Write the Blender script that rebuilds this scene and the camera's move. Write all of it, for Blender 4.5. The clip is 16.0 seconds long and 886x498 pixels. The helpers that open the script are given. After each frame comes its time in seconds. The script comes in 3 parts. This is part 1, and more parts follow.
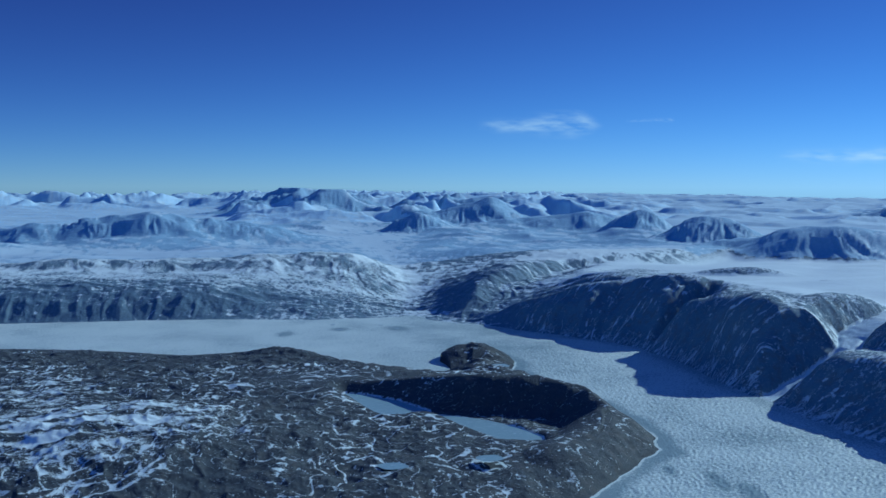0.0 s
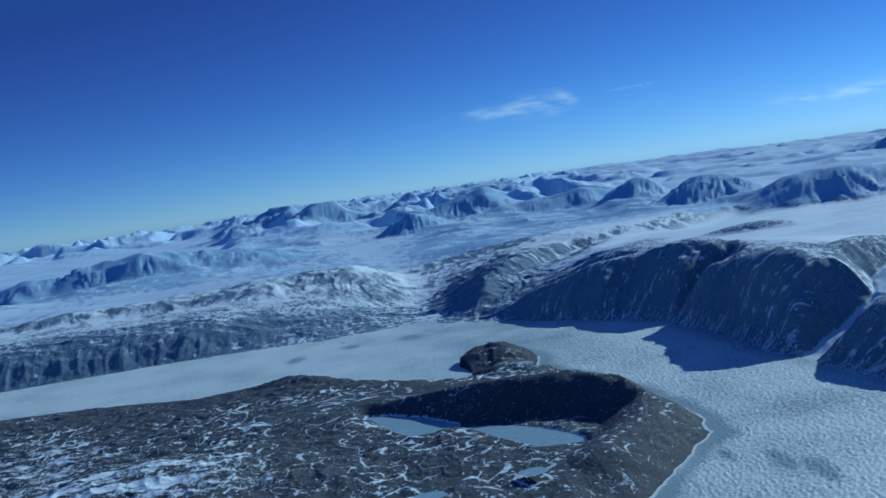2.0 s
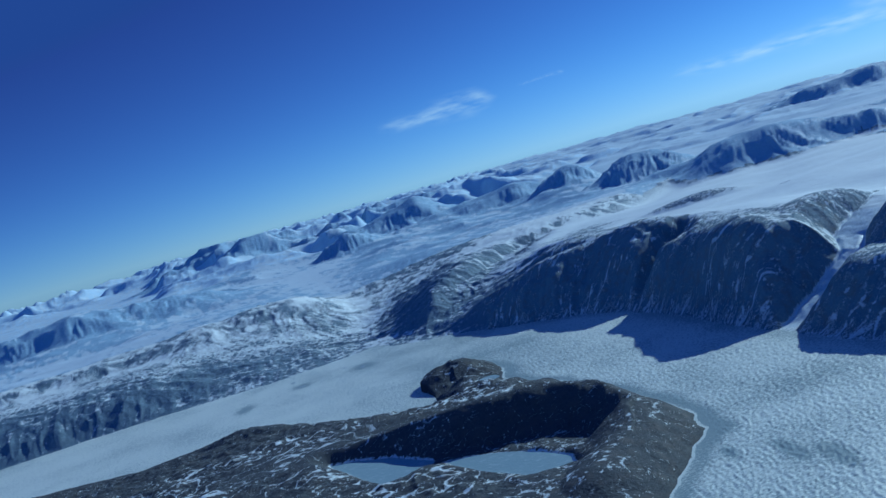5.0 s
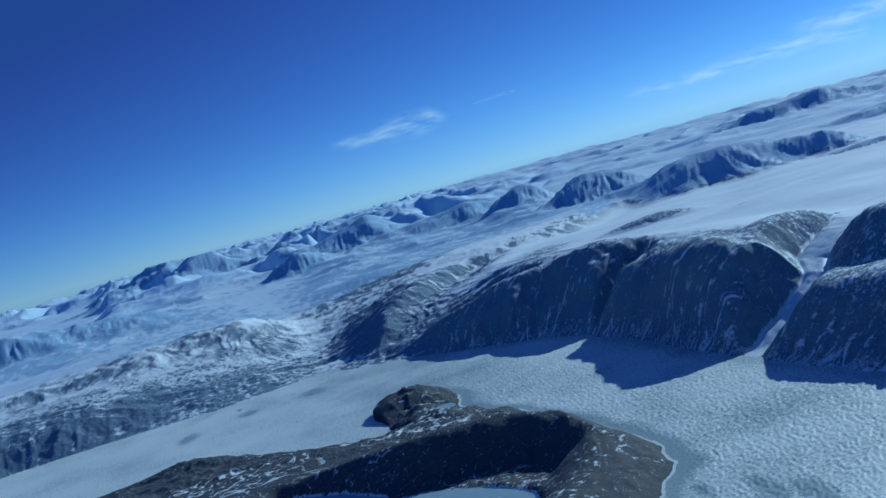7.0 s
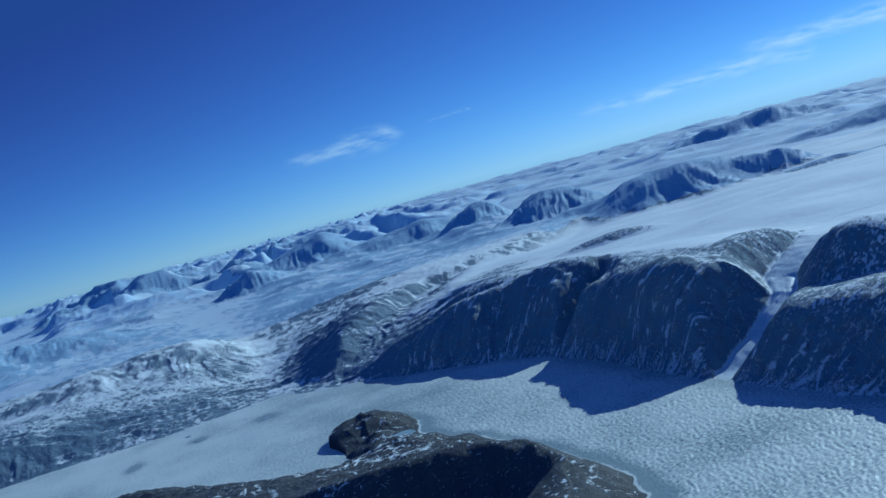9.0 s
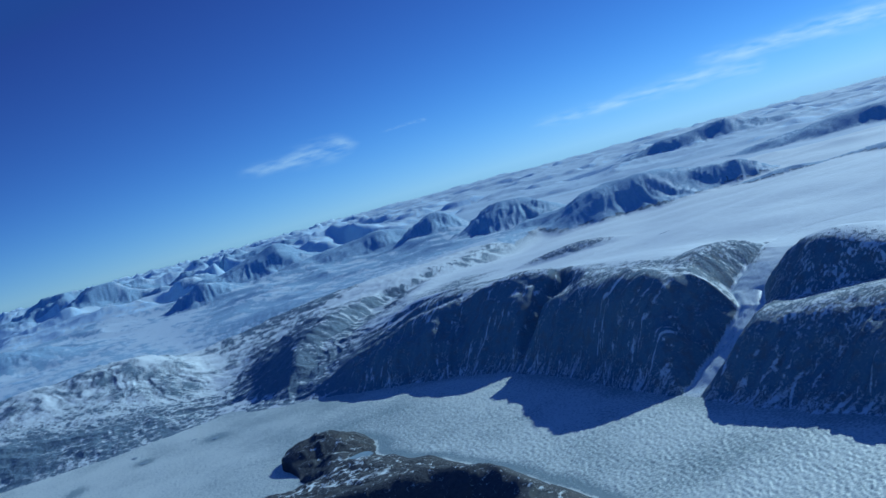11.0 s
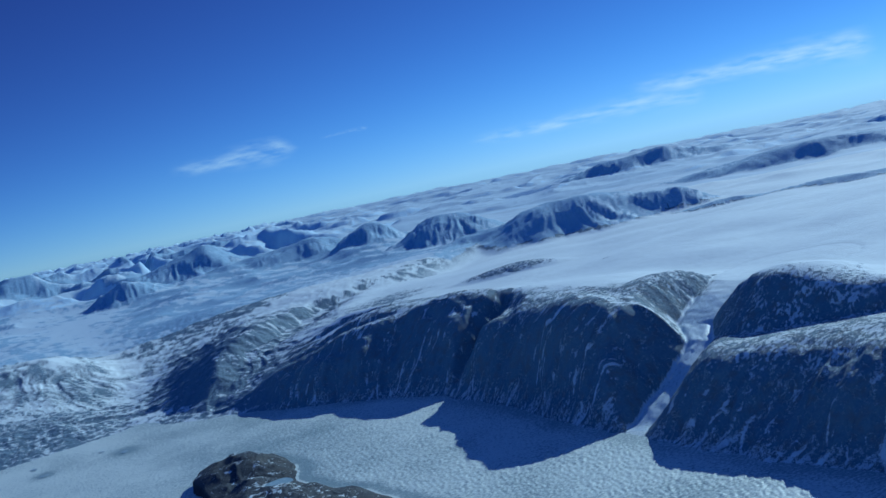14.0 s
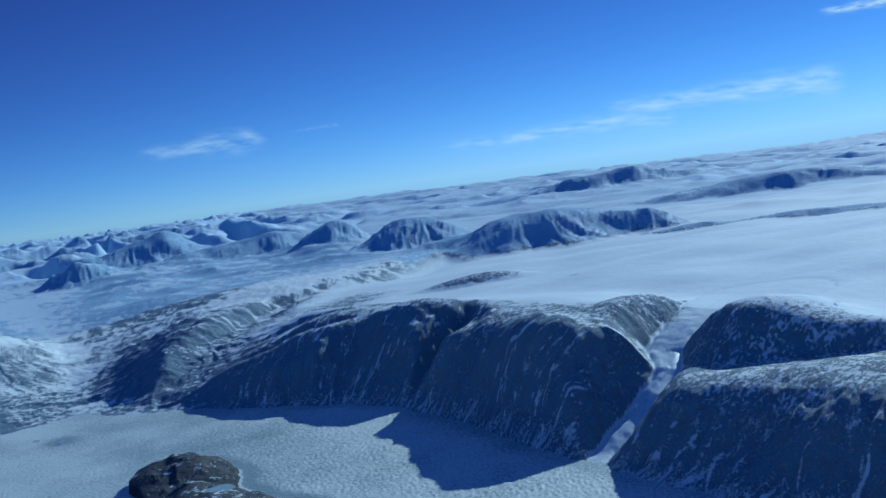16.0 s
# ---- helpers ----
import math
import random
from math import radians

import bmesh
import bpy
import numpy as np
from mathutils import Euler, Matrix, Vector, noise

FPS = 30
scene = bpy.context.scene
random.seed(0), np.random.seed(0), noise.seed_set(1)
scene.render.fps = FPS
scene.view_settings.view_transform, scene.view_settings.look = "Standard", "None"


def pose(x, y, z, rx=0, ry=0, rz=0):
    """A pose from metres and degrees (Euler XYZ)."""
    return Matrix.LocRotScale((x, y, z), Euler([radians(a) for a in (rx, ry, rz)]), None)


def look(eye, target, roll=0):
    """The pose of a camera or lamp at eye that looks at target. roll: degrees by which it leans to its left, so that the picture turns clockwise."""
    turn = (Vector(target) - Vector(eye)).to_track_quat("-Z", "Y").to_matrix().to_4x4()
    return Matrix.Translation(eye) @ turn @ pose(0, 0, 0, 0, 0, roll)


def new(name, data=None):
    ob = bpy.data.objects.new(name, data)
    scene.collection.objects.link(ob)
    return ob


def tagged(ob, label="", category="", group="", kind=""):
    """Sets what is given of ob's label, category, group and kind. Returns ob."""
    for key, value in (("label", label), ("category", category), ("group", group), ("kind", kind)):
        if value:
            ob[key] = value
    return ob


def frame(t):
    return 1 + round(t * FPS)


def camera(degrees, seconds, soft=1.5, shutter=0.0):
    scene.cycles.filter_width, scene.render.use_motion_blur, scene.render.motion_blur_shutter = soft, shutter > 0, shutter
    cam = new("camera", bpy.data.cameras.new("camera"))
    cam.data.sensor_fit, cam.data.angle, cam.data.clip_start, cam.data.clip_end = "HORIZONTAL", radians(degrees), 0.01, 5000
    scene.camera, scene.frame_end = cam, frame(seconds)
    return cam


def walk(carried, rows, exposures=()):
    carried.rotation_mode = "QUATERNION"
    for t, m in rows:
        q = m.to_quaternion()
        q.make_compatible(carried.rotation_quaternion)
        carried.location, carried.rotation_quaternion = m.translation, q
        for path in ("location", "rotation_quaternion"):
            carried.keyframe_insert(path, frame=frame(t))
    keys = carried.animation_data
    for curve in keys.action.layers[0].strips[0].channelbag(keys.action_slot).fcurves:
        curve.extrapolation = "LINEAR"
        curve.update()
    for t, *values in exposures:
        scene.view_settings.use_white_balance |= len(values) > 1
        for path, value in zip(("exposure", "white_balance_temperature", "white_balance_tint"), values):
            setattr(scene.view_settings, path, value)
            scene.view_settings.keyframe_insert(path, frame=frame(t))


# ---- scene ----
# One unit stands for about ten metres of the real fjord country, so that the far ranges stay within the lens's reach.
cam = camera(50.00, 16.0)


def fly(x, y, z, yaw, pitch, roll):
    return pose(x, y, z, 0, 0, yaw) @ pose(0, 0, 0, 90 + pitch) @ pose(0, 0, 0, 0, 0, roll)


ROWS = [  # seconds, place, yaw, pitch, bank
    (0.0, 0.00, 0.00, 80.00, -0.00, -3.74, 0.09),
    (0.5, -0.53, 5.17, 80.31, 0.23, -3.80, -1.36),
    (1.0, -1.03, 10.33, 80.64, 0.33, -3.85, -3.32),
    (1.5, -1.49, 15.43, 80.97, 0.17, -3.92, -5.61),
    (2.0, -1.88, 20.42, 81.30, -0.08, -4.02, -8.27),
    (2.5, -2.20, 25.30, 81.58, -0.34, -4.10, -10.97),
    (3.0, -2.44, 30.04, 81.81, -0.82, -4.15, -13.19),
    (3.5, -2.65, 34.64, 81.97, -1.58, -4.21, -14.68),
    (4.0, -2.83, 39.12, 82.09, -2.41, -4.26, -15.59),
    (6.5, -2.59, 58.54, 82.77, -6.26, -4.06, -16.08),
    (7.0, -2.34, 62.12, 82.88, -7.05, -3.98, -16.00),
    (7.5, -2.12, 65.61, 82.98, -7.82, -3.91, -15.96),
    (8.0, -1.92, 68.98, 83.07, -8.56, -3.84, -15.93),
    (8.5, -1.72, 72.26, 83.18, -9.24, -3.77, -15.92),
    (9.0, -1.49, 75.48, 83.28, -9.90, -3.74, -15.90),
    (11.5, 0.43, 92.17, 83.54, -13.41, -3.89, -15.62),
    (12.0, 1.03, 95.47, 83.68, -14.13, -3.96, -15.30),
    (12.5, 1.61, 98.74, 83.79, -14.82, -4.02, -14.81),
    (13.0, 2.14, 101.96, 83.88, -15.48, -4.07, -14.12),
    (13.5, 2.70, 105.14, 83.96, -16.12, -4.10, -13.28),
    (14.0, 3.29, 108.30, 84.05, -16.76, -4.14, -12.37),
    (14.5, 3.91, 111.43, 84.16, -17.36, -4.19, -11.37),
    (15.0, 4.58, 114.53, 84.25, -17.95, -4.20, -10.26),
    (15.5, 5.24, 117.62, 84.33, -18.50, -4.24, -9.15),
    (16.0, 5.83, 120.75, 84.37, -18.99, -4.28, -8.05),
]
walk(cam, [(t, fly(*row)) for t, *row in ROWS], [(0, 0.0, 4800, -12), (16, 0.0, 4800, -12)])

# ---- light ----
SUN_AZ, SUN_EL = 57.0, 27.0          # degrees right of +y, degrees up
world = bpy.data.worlds.new("sky")
scene.world = world
world.use_nodes = True
wn = world.node_tree.nodes
sky = wn.new("ShaderNodeTexSky")
sky.sky_type, sky.sun_disc = "NISHITA", False
sky.sun_elevation, sky.sun_rotation = radians(SUN_EL), radians(SUN_AZ)
sky.altitude, sky.air_density, sky.dust_density, sky.ozone_density = 6000, 1.1, 0.6, 6.0
wl = world.node_tree.links


# clear polar air: each colour of the sky deepens overhead and pales close to the horizon
split, join = wn.new("ShaderNodeSeparateColor"), wn.new("ShaderNodeCombineColor")
wl.new(sky.outputs[0], split.inputs[0])
for band, (power, gain, least, most) in enumerate(((1.5, 1.72, 0.034, 0.8), (1.88, 1.68, 0.064, 1.0), (1.5, 0.98, 0.25, 3.2))):
    scale, curve, level = (wn.new("ShaderNodeMath") for _ in range(3))
    scale.operation, curve.operation, level.operation = "MULTIPLY", "POWER", "MULTIPLY"
    scale.inputs[1].default_value, curve.inputs[1].default_value, level.inputs[1].default_value = 0.1, power, gain
    wl.new(split.outputs[band], scale.inputs[0])
    wl.new(scale.outputs[0], curve.inputs[0])
    wl.new(curve.outputs[0], level.inputs[0])
    floor_ = wn.new("ShaderNodeMath")
    floor_.operation, floor_.inputs[1].default_value = "MAXIMUM", least
    wl.new(level.outputs[0], floor_.inputs[0])
    haze = wn.new("ShaderNodeMath")                       # v / (1 + v / most)
    haze.operation, haze.inputs[1].default_value, haze.inputs[2].default_value = "MULTIPLY_ADD", 1 / most, 1.0
    thin = wn.new("ShaderNodeMath")
    thin.operation = "DIVIDE"
    wl.new(floor_.outputs[0], haze.inputs[0])
    wl.new(floor_.outputs[0], thin.inputs[0])
    wl.new(haze.outputs[0], thin.inputs[1])
    wl.new(thin.outputs[0], join.inputs[band])
clear = join.outputs[0]
wl.new(clear, wn["Background"].inputs[0])
wn["Background"].inputs["Strength"].default_value = 1.0
sun = new("sun", bpy.data.lights.new("sun", "SUN"))
sun.data.energy, sun.data.angle, sun.data.color = 2.85, radians(0.5), (1.0, 0.97, 0.93)
sun_to = Vector((math.sin(radians(SUN_AZ)) * math.cos(radians(SUN_EL)), math.cos(radians(SUN_AZ)) * math.cos(radians(SUN_EL)), math.sin(radians(SUN_EL))))
sun.matrix_world = look(sun_to * 500, (0, 0, 0))


# ---- materials ----
def mat_new(name, rough=0.8, spec=0.3):
    m = bpy.data.materials.new(name)
    m.use_nodes = True
    b = m.node_tree.nodes["Principled BSDF"]
    b.inputs["Roughness"].default_value = rough
    b.inputs["Specular IOR Level"].default_value = spec
    return m, m.node_tree.nodes, m.node_tree.links, b


def noise_node(n, l, scale, detail=4.0, rough=0.6, stretch=(1, 1, 1), kind="noise"):
    co = n.new("ShaderNodeTexCoord")
    mp = n.new("ShaderNodeMapping")
    mp.inputs["Scale"].default_value = stretch
    l.new(co.outputs["Object"], mp.inputs["Vector"])
    tx = n.new("ShaderNodeTexNoise")
    tx.inputs["Scale"].default_value, tx.inputs["Detail"].default_value, tx.inputs["Roughness"].default_value = scale, detail, rough
    l.new(mp.outputs[0], tx.inputs["Vector"])
    return tx.outputs["Fac"]


def ramp(n, l, fac, stops):
    r = n.new("ShaderNodeValToRGB")
    e = r.color_ramp.elements
    while len(e) < len(stops):
        e.new(0.5)
    for el, (p, c) in zip(e, stops):
        el.position, el.color = p, (*c, 1) if len(c) == 3 else (c[0], c[0], c[0], 1)
    l.new(fac, r.inputs[0])
    return r.outputs[0]


def mixc(n, l, fac, a, b, mode="MIX"):
    m = n.new("ShaderNodeMix")
    m.data_type, m.blend_type = "RGBA", mode
    if isinstance(fac, float):
        m.inputs[0].default_value = fac
    else:
        l.new(fac, m.inputs[0])
    for k, v in ((6, a), (7, b)):
        if isinstance(v, tuple):
            m.inputs[k].default_value = (*v, 1)
        else:
            l.new(v, m.inputs[k])
    return m.outputs[2]


def math_node(n, l, op, a, b):
    m = n.new("ShaderNodeMath")
    m.operation = op
    for k, v in ((0, a), (1, b)):
        if isinstance(v, (int, float)):
            m.inputs[k].default_value = v
        else:
            l.new(v, m.inputs[k])
    return m.outputs[0]


def rock_and_snow(name, dark, pale, warm, snow, grain, edge=0.1, rough_amt=0.35, relief=0.75, veins=0.0):
    """Rock with lichen and frost-shattered grain, under snow that lies where the 'snow' attribute says, with a ragged edge."""
    m, n, l, b = mat_new(name)
    big = noise_node(n, l, 0.25 * grain, 3)
    mid = noise_node(n, l, 1.1 * grain, 5, 0.7)
    fine = noise_node(n, l, 3.2 * grain, 4, 0.7)
    rock = mixc(n, l, ramp(n, l, mid, [(0.36, (0,)), (0.66, (1,))]), dark, pale)
    rock = mixc(n, l, ramp(n, l, big, [(0.48, (0,)), (0.66, (1,))]), rock, warm)
    at = n.new("ShaderNodeAttribute")
    at.attribute_name = "snow"
    f = math_node(n, l, "SUBTRACT", fine, 0.5)
    g = math_node(n, l, "SUBTRACT", mid, 0.5)
    f = math_node(n, l, "MULTIPLY", math_node(n, l, "ADD", f, g), rough_amt * 2)
    if veins:                                     # thin winding drifts caught in the joints of the rock
        for scale, share in ((0.22, 1.0), (0.42, 0.5)):
            bent = math_node(n, l, "ABSOLUTE", math_node(n, l, "SUBTRACT", noise_node(n, l, scale, 2, 0.5, (0.8, 1.3, 1)), 0.5), 0.0)
            line = math_node(n, l, "MAXIMUM", math_node(n, l, "SUBTRACT", 0.5, math_node(n, l, "MULTIPLY", bent, 20.0)), 0.0)
            f = math_node(n, l, "ADD", f, math_node(n, l, "MULTIPLY", line, veins * share))
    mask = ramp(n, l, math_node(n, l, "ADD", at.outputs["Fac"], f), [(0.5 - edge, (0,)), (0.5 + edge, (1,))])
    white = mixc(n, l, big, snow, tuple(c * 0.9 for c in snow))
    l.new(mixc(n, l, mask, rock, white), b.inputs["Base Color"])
    bump = n.new("ShaderNodeBump")
    bump.inputs["Strength"].default_value, bump.inputs["Distance"].default_value = relief, 0.8 / grain
    l.new(math_node(n, l, "MULTIPLY", mid, math_node(n, l, "SUBTRACT", 1.15, mask)), bump.inputs["Height"])
    l.new(bump.outputs[0], b.inputs["Normal"])
    return m


SNOW = (0.77, 0.83, 0.82)
m_pen = rock_and_snow("headland_rock", (0.046, 0.056, 0.066), (0.080, 0.091, 0.100), (0.086, 0.088, 0.088), SNOW, 1.1, 0.08, 0.45, veins=0.65)
# cliff and valley rock carry the blue lift of haze in their colour
m_massif = rock_and_snow("cliff_rock_blued", (0.150, 0.225, 0.285), (0.22, 0.30, 0.35), (0.18, 0.215, 0.235), SNOW, 1.1, 0.1, 0.85)
m_shore = rock_and_snow("valley_rock_blued", (0.130, 0.190, 0.250), (0.19, 0.26, 0.32), (0.16, 0.22, 0.27), SNOW, 0.7, 0.28, 0.5, 0.55)
# distant haze is put into these two: pale blue rock and dulled snow
m_far = rock_and_snow("far_rock_hazed", (0.30, 0.44, 0.57), (0.36, 0.50, 0.63), (0.33, 0.47, 0.60), (0.59, 0.69, 0.76), 0.22, 0.2, 0.5, 0.22)
m_back = rock_and_snow("far_range_rock_hazed", (0.50, 0.66, 0.79), (0.54, 0.69, 0.81), (0.52, 0.68, 0.80), (0.57, 0.69, 0.77), 0.06, 0.2, 0.4, 0.1)


def ice_material(name, clear, frosted, scale):
    m, n, l, b = mat_new(name, 0.55, 0.4)
    at = n.new("ShaderNodeAttribute")
    at.attribute_name = "snow"
    fine = noise_node(n, l, scale, 5, 0.65, (1, 1.6, 1))
    big = noise_node(n, l, scale * 0.035, 4, 0.6)
    v = math_node(n, l, "ADD", at.outputs["Fac"], math_node(n, l, "MULTIPLY", math_node(n, l, "SUBTRACT", fine, 0.5), 1.3))
    v = math_node(n, l, "ADD", v, math_node(n, l, "MULTIPLY", math_node(n, l, "SUBTRACT", big, 0.5), 0.4))
    l.new(mixc(n, l, ramp(n, l, v, [(0.40, (0,)), (0.64, (1,))]), clear, frosted), b.inputs["Base Color"])
    bump = n.new("ShaderNodeBump")
    bump.inputs["Strength"].default_value, bump.inputs["Distance"].default_value = 0.35, 0.5
    l.new(fine, bump.inputs["Height"])
    l.new(bump.outputs[0], b.inputs["Normal"])
    return m


m_ice = ice_material("fjord_ice", (0.27, 0.34, 0.345), (0.69, 0.745, 0.68), 0.95)
m_glacier = ice_material("glacier_ice", (0.30, 0.40, 0.44), (0.62, 0.70, 0.74), 0.9)
m_pond = ice_material("pond_ice", (0.28, 0.38, 0.42), (0.50, 0.59, 0.62), 0.5)


# ---- the lie of the land ----
def smooth(a, b, v):
    t = np.clip((v - a) / (b - a), 0, 1)
    return t * t * (3 - 2 * t)


_rng = np.random.RandomState(7)
_ang = _rng.rand(4096).astype(np.float32) * 6.2832
_gx, _gy = np.cos(_ang), np.sin(_ang)


def perlin(x, y, seed=0):
    """Gradient noise, about -0.7 to 0.7."""
    xi, yi = np.floor(x), np.floor(y)
    xf, yf = (x - xi).astype(np.float32), (y - yi).astype(np.float32)
    xi, yi = xi.astype(np.int64), yi.astype(np.int64)

    def corner(i, j):
        h = ((xi + i) * 73856093 ^ (yi + j) * 19349663 ^ (seed + 11) * 83492791)
        h = (h ^ (h >> 13)) * 1274126177
        h = (h ^ (h >> 16)) & 4095
        return _gx[h] * (xf - i) + _gy[h] * (yf - j)

    u, v = xf * xf * xf * (xf * (xf * 6 - 15) + 10), yf * yf * yf * (yf * (yf * 6 - 15) + 10)
    a, b = corner(0, 0), corner(0, 1)
    a += u * (corner(1, 0) - a)
    b += u * (corner(1, 1) - b)
    return a + v * (b - a)


def fbm(x, y, size, octaves=4, seed=0, gain=0.5):
    out, amp = 0, 1.0
    for k in range(octaves):
        out = out + amp * perlin(x / size, y / size, seed + k * 17)
        size, amp = size / 2.03, amp * gain
    return out


def ridged(x, y, size, octaves=4, seed=0, gain=0.5):
    """Sharp-crested noise, about 0 to 1."""
    out, amp, w = 0, 1.0, 1.0
    for k in range(octaves):
        r = (1 - np.abs(perlin(x / size, y / size, seed + k * 17)) * 1.9).clip(0, 1) ** 2
        out = out + amp * r * w
        w = r.clip(0, 1)
        size, amp = size / 2.1, amp * gain
    return out / 1.6


def along(x, y, pts):
    """Distance to a line of points, the way along it, the third value of the points there, and the side (+1: left of its way)."""
    best = np.full(x.shape, 1e9, np.float32)
    arc, val, side = np.zeros_like(best), np.zeros_like(best), np.ones_like(best)
    run = 0.0
    for a, b in zip(pts[:-1], pts[1:]):
        dx, dy = b[0] - a[0], b[1] - a[1]
        n2 = dx * dx + dy * dy
        t = (((x - a[0]) * dx + (y - a[1]) * dy) / n2).clip(0, 1)
        ex, ey = x - a[0] - t * dx, y - a[1] - t * dy
        d = ex * ex + ey * ey
        m = d < best
        best = np.where(m, d, best)
        arc = np.where(m, run + t * n2 ** 0.5, arc)
        if len(a) > 2:
            val = np.where(m, a[2] + t * (b[2] - a[2]), val)
        side = np.where(m, np.sign(dx * ey - dy * ex), side)
        run += n2 ** 0.5
    return np.sqrt(best), arc, val, side


def inside(x, y, pts):
    c = np.zeros(x.shape, bool)
    for a, b in zip(pts, pts[1:] + pts[:1]):
        if a[1] == b[1]:
            continue
        c ^= ((a[1] > y) != (b[1] > y)) & (x < (b[0] - a[0]) * (y - a[1]) / (b[1] - a[1]) + a[0])
    return c


def signed(x, y, pts):
    d, s, _, _ = along(x, y, pts + pts[:1])
    return np.where(inside(x, y, pts), d, -d), s


# Coast of the headland with its tied knoll, and the far coast from the wide bay round to the cliffs.
HEADLAND = [(-700, 430), (-300, 470), (-176, 460), (-149, 454), (-122, 446), (-98, 455), (-87, 465), (-73, 456), (-46, 434), (-22, 407), (-2, 395), (6, 398),
            (3, 415), (-1, 433), (4, 449), (14, 456), (26, 449), (33, 430), (30, 411), (36, 395), (46, 380), (58, 345), (65, 316), (68, 300), (66, 286), (59, 275),
            (47, 255), (38, 241), (15, 212), (-30, 180), (-120, 150), (-700, 100)]
MAINLAND = [(-5200, 300), (-700, 500), (-256, 548), (-180, 562), (-131, 568), (-76, 566), (-29, 580), (-17, 588), (-8, 567), (10, 552), (28, 542), (45, 524), (63, 508),
            (81, 493), (98, 465), (110, 423), (114, 385), (119, 358), (122, 346), (127, 323), (134, 300), (141, 281), (156, 240), (170, 180), (190, 60), (260, -200),
            (5200, -900), (5200, 5200), (-5200, 5200)]
VALLEY = [(-17, 575, 0), (-22, 640, 3), (-28, 700, 7), (-36, 810, 12), (-50, 900, 15), (-80, 1100, 17), (-100, 1350, 18), (-150, 1900, 19)]
SNOW_GAP = [(158, 372, 18), (163, 350, 20), (175, 334, 22), (193, 318, 23), (230, 300, 25), (270, 285, 27)]
SIDE_VALLEY = [(16, 562, 2), (44, 612, 11), (100, 688, 22), (160, 733, 29), (240, 850, 31), (330, 1000, 34)]
GLACIER = [(119, 352, 0.0), (127, 359, 0.8), (141, 366, 6), (151, 370, 12), (162, 376, 16), (168, 389, 19), (177, 394, 22), (189, 400, 25), (199, 403, 27), (240, 425, 29)]
NOTCH = [(92, 456, 0), (100, 461, 2), (112, 469, 11), (135, 484, 25), (150, 494, 34)]
POND_A = [(-36, 350), (-28, 347), (-16, 337), (-5, 322), (-8, 314), (-16, 309), (-23, 321)]
POND_B = [(0, 316), (6, 314), (14, 309), (24, 299), (30, 288), (29, 280), (21, 280), (12, 291), (5, 304)]
PONDS = ((POND_A, 3.0), (POND_B, 3.0), ([(9, 249), (14, 251), (16, 247), (11, 245)], 8.2), ([(-17, 244), (-12, 246), (-9, 242), (-14, 240)], 7.5), ([(20, 402), (26, 404), (28, 398), (22, 397)], 4.2))
HEAD_RIDGE = [(-52, 362, 4), (-26, 350, 8), (-5, 338, 12), (15, 331, 14.2), (33, 327, 14.2), (47, 319, 13.3), (53, 300, 10), (46, 278, 9.5), (34, 258, 10)]
# Single hills and mountains: x, y, half length, half width, turn, height over the land round them.
HILLS = {
    "peak": (-38, 1390, 50, 66, 0, 28, 0.9), "west_range": (-190, 1910, 140, 130, 0, 40, 0.8), "dark_hill": (-350, 1125, 120, 70, 6, 24, 1.0),
    "dome_hill": (-72, 745, 46, 90, 12, 13, 0.4), "snow_hill": (-136, 725, 54, 66, 10, 9, 0.25), "low_hill": (-275, 690, 52, 30, 4, 7, 0.55), "ridge_hill": (34, 640, 44, 80, -20, 7, 0.2),
    "round_hill": (188, 1449, 115, 80, -8, 23, 0.9), "small_hill": (275, 1306, 54, 70, -12, 26, 0.9), "gully_hill": (302, 1060, 66, 72, -17, 29, 0.9),
    "dark_mountain": (348, 862, 104, 80, -25, 26, 0.9), "side_hill": (424, 806, 32, 26, -20, 12, 0.9), "east_range": (940, 1770, 210, 90, -30, 33, 0.8), "east_spur": (506, 690, 60, 18, -41, 5, 0.9),
    "east_hill": (770, 1070, 190, 60, -39, 18, 0.9), "ice_spur": (425, 745, 42, 13, -20, 4, 0.9),
    "grey_hill": (-240, 1150, 70, 55, 0, 13, 0.7), "outer_hill": (-490, 1110, 90, 42, 4, 13, 1.0), "mid_range": (-395, 2270, 190, 130, 0, 34, 0.8), "north_range": (52, 1660, 120, 90, 0, 33, 0.8),
    "far_peak": (85, 2300, 160, 120, 0, 38, 0.8), "small_dome": (-205, 705, 42, 34, 0, 7, 0.5),
}


def hill(x, y, cx, cy, ra, rb, turn, height, bare=0.0):
    c, s = math.cos(radians(turn)), math.sin(radians(turn))
    u, v = ((x - cx) * c + (y - cy) * s) / ra, ((y - cy) * c - (x - cx) * s) / rb
    r = np.sqrt(u * u + v * v)
    return height * np.clip(1 - smooth(0.15, 1.25, r), 0, 1), r


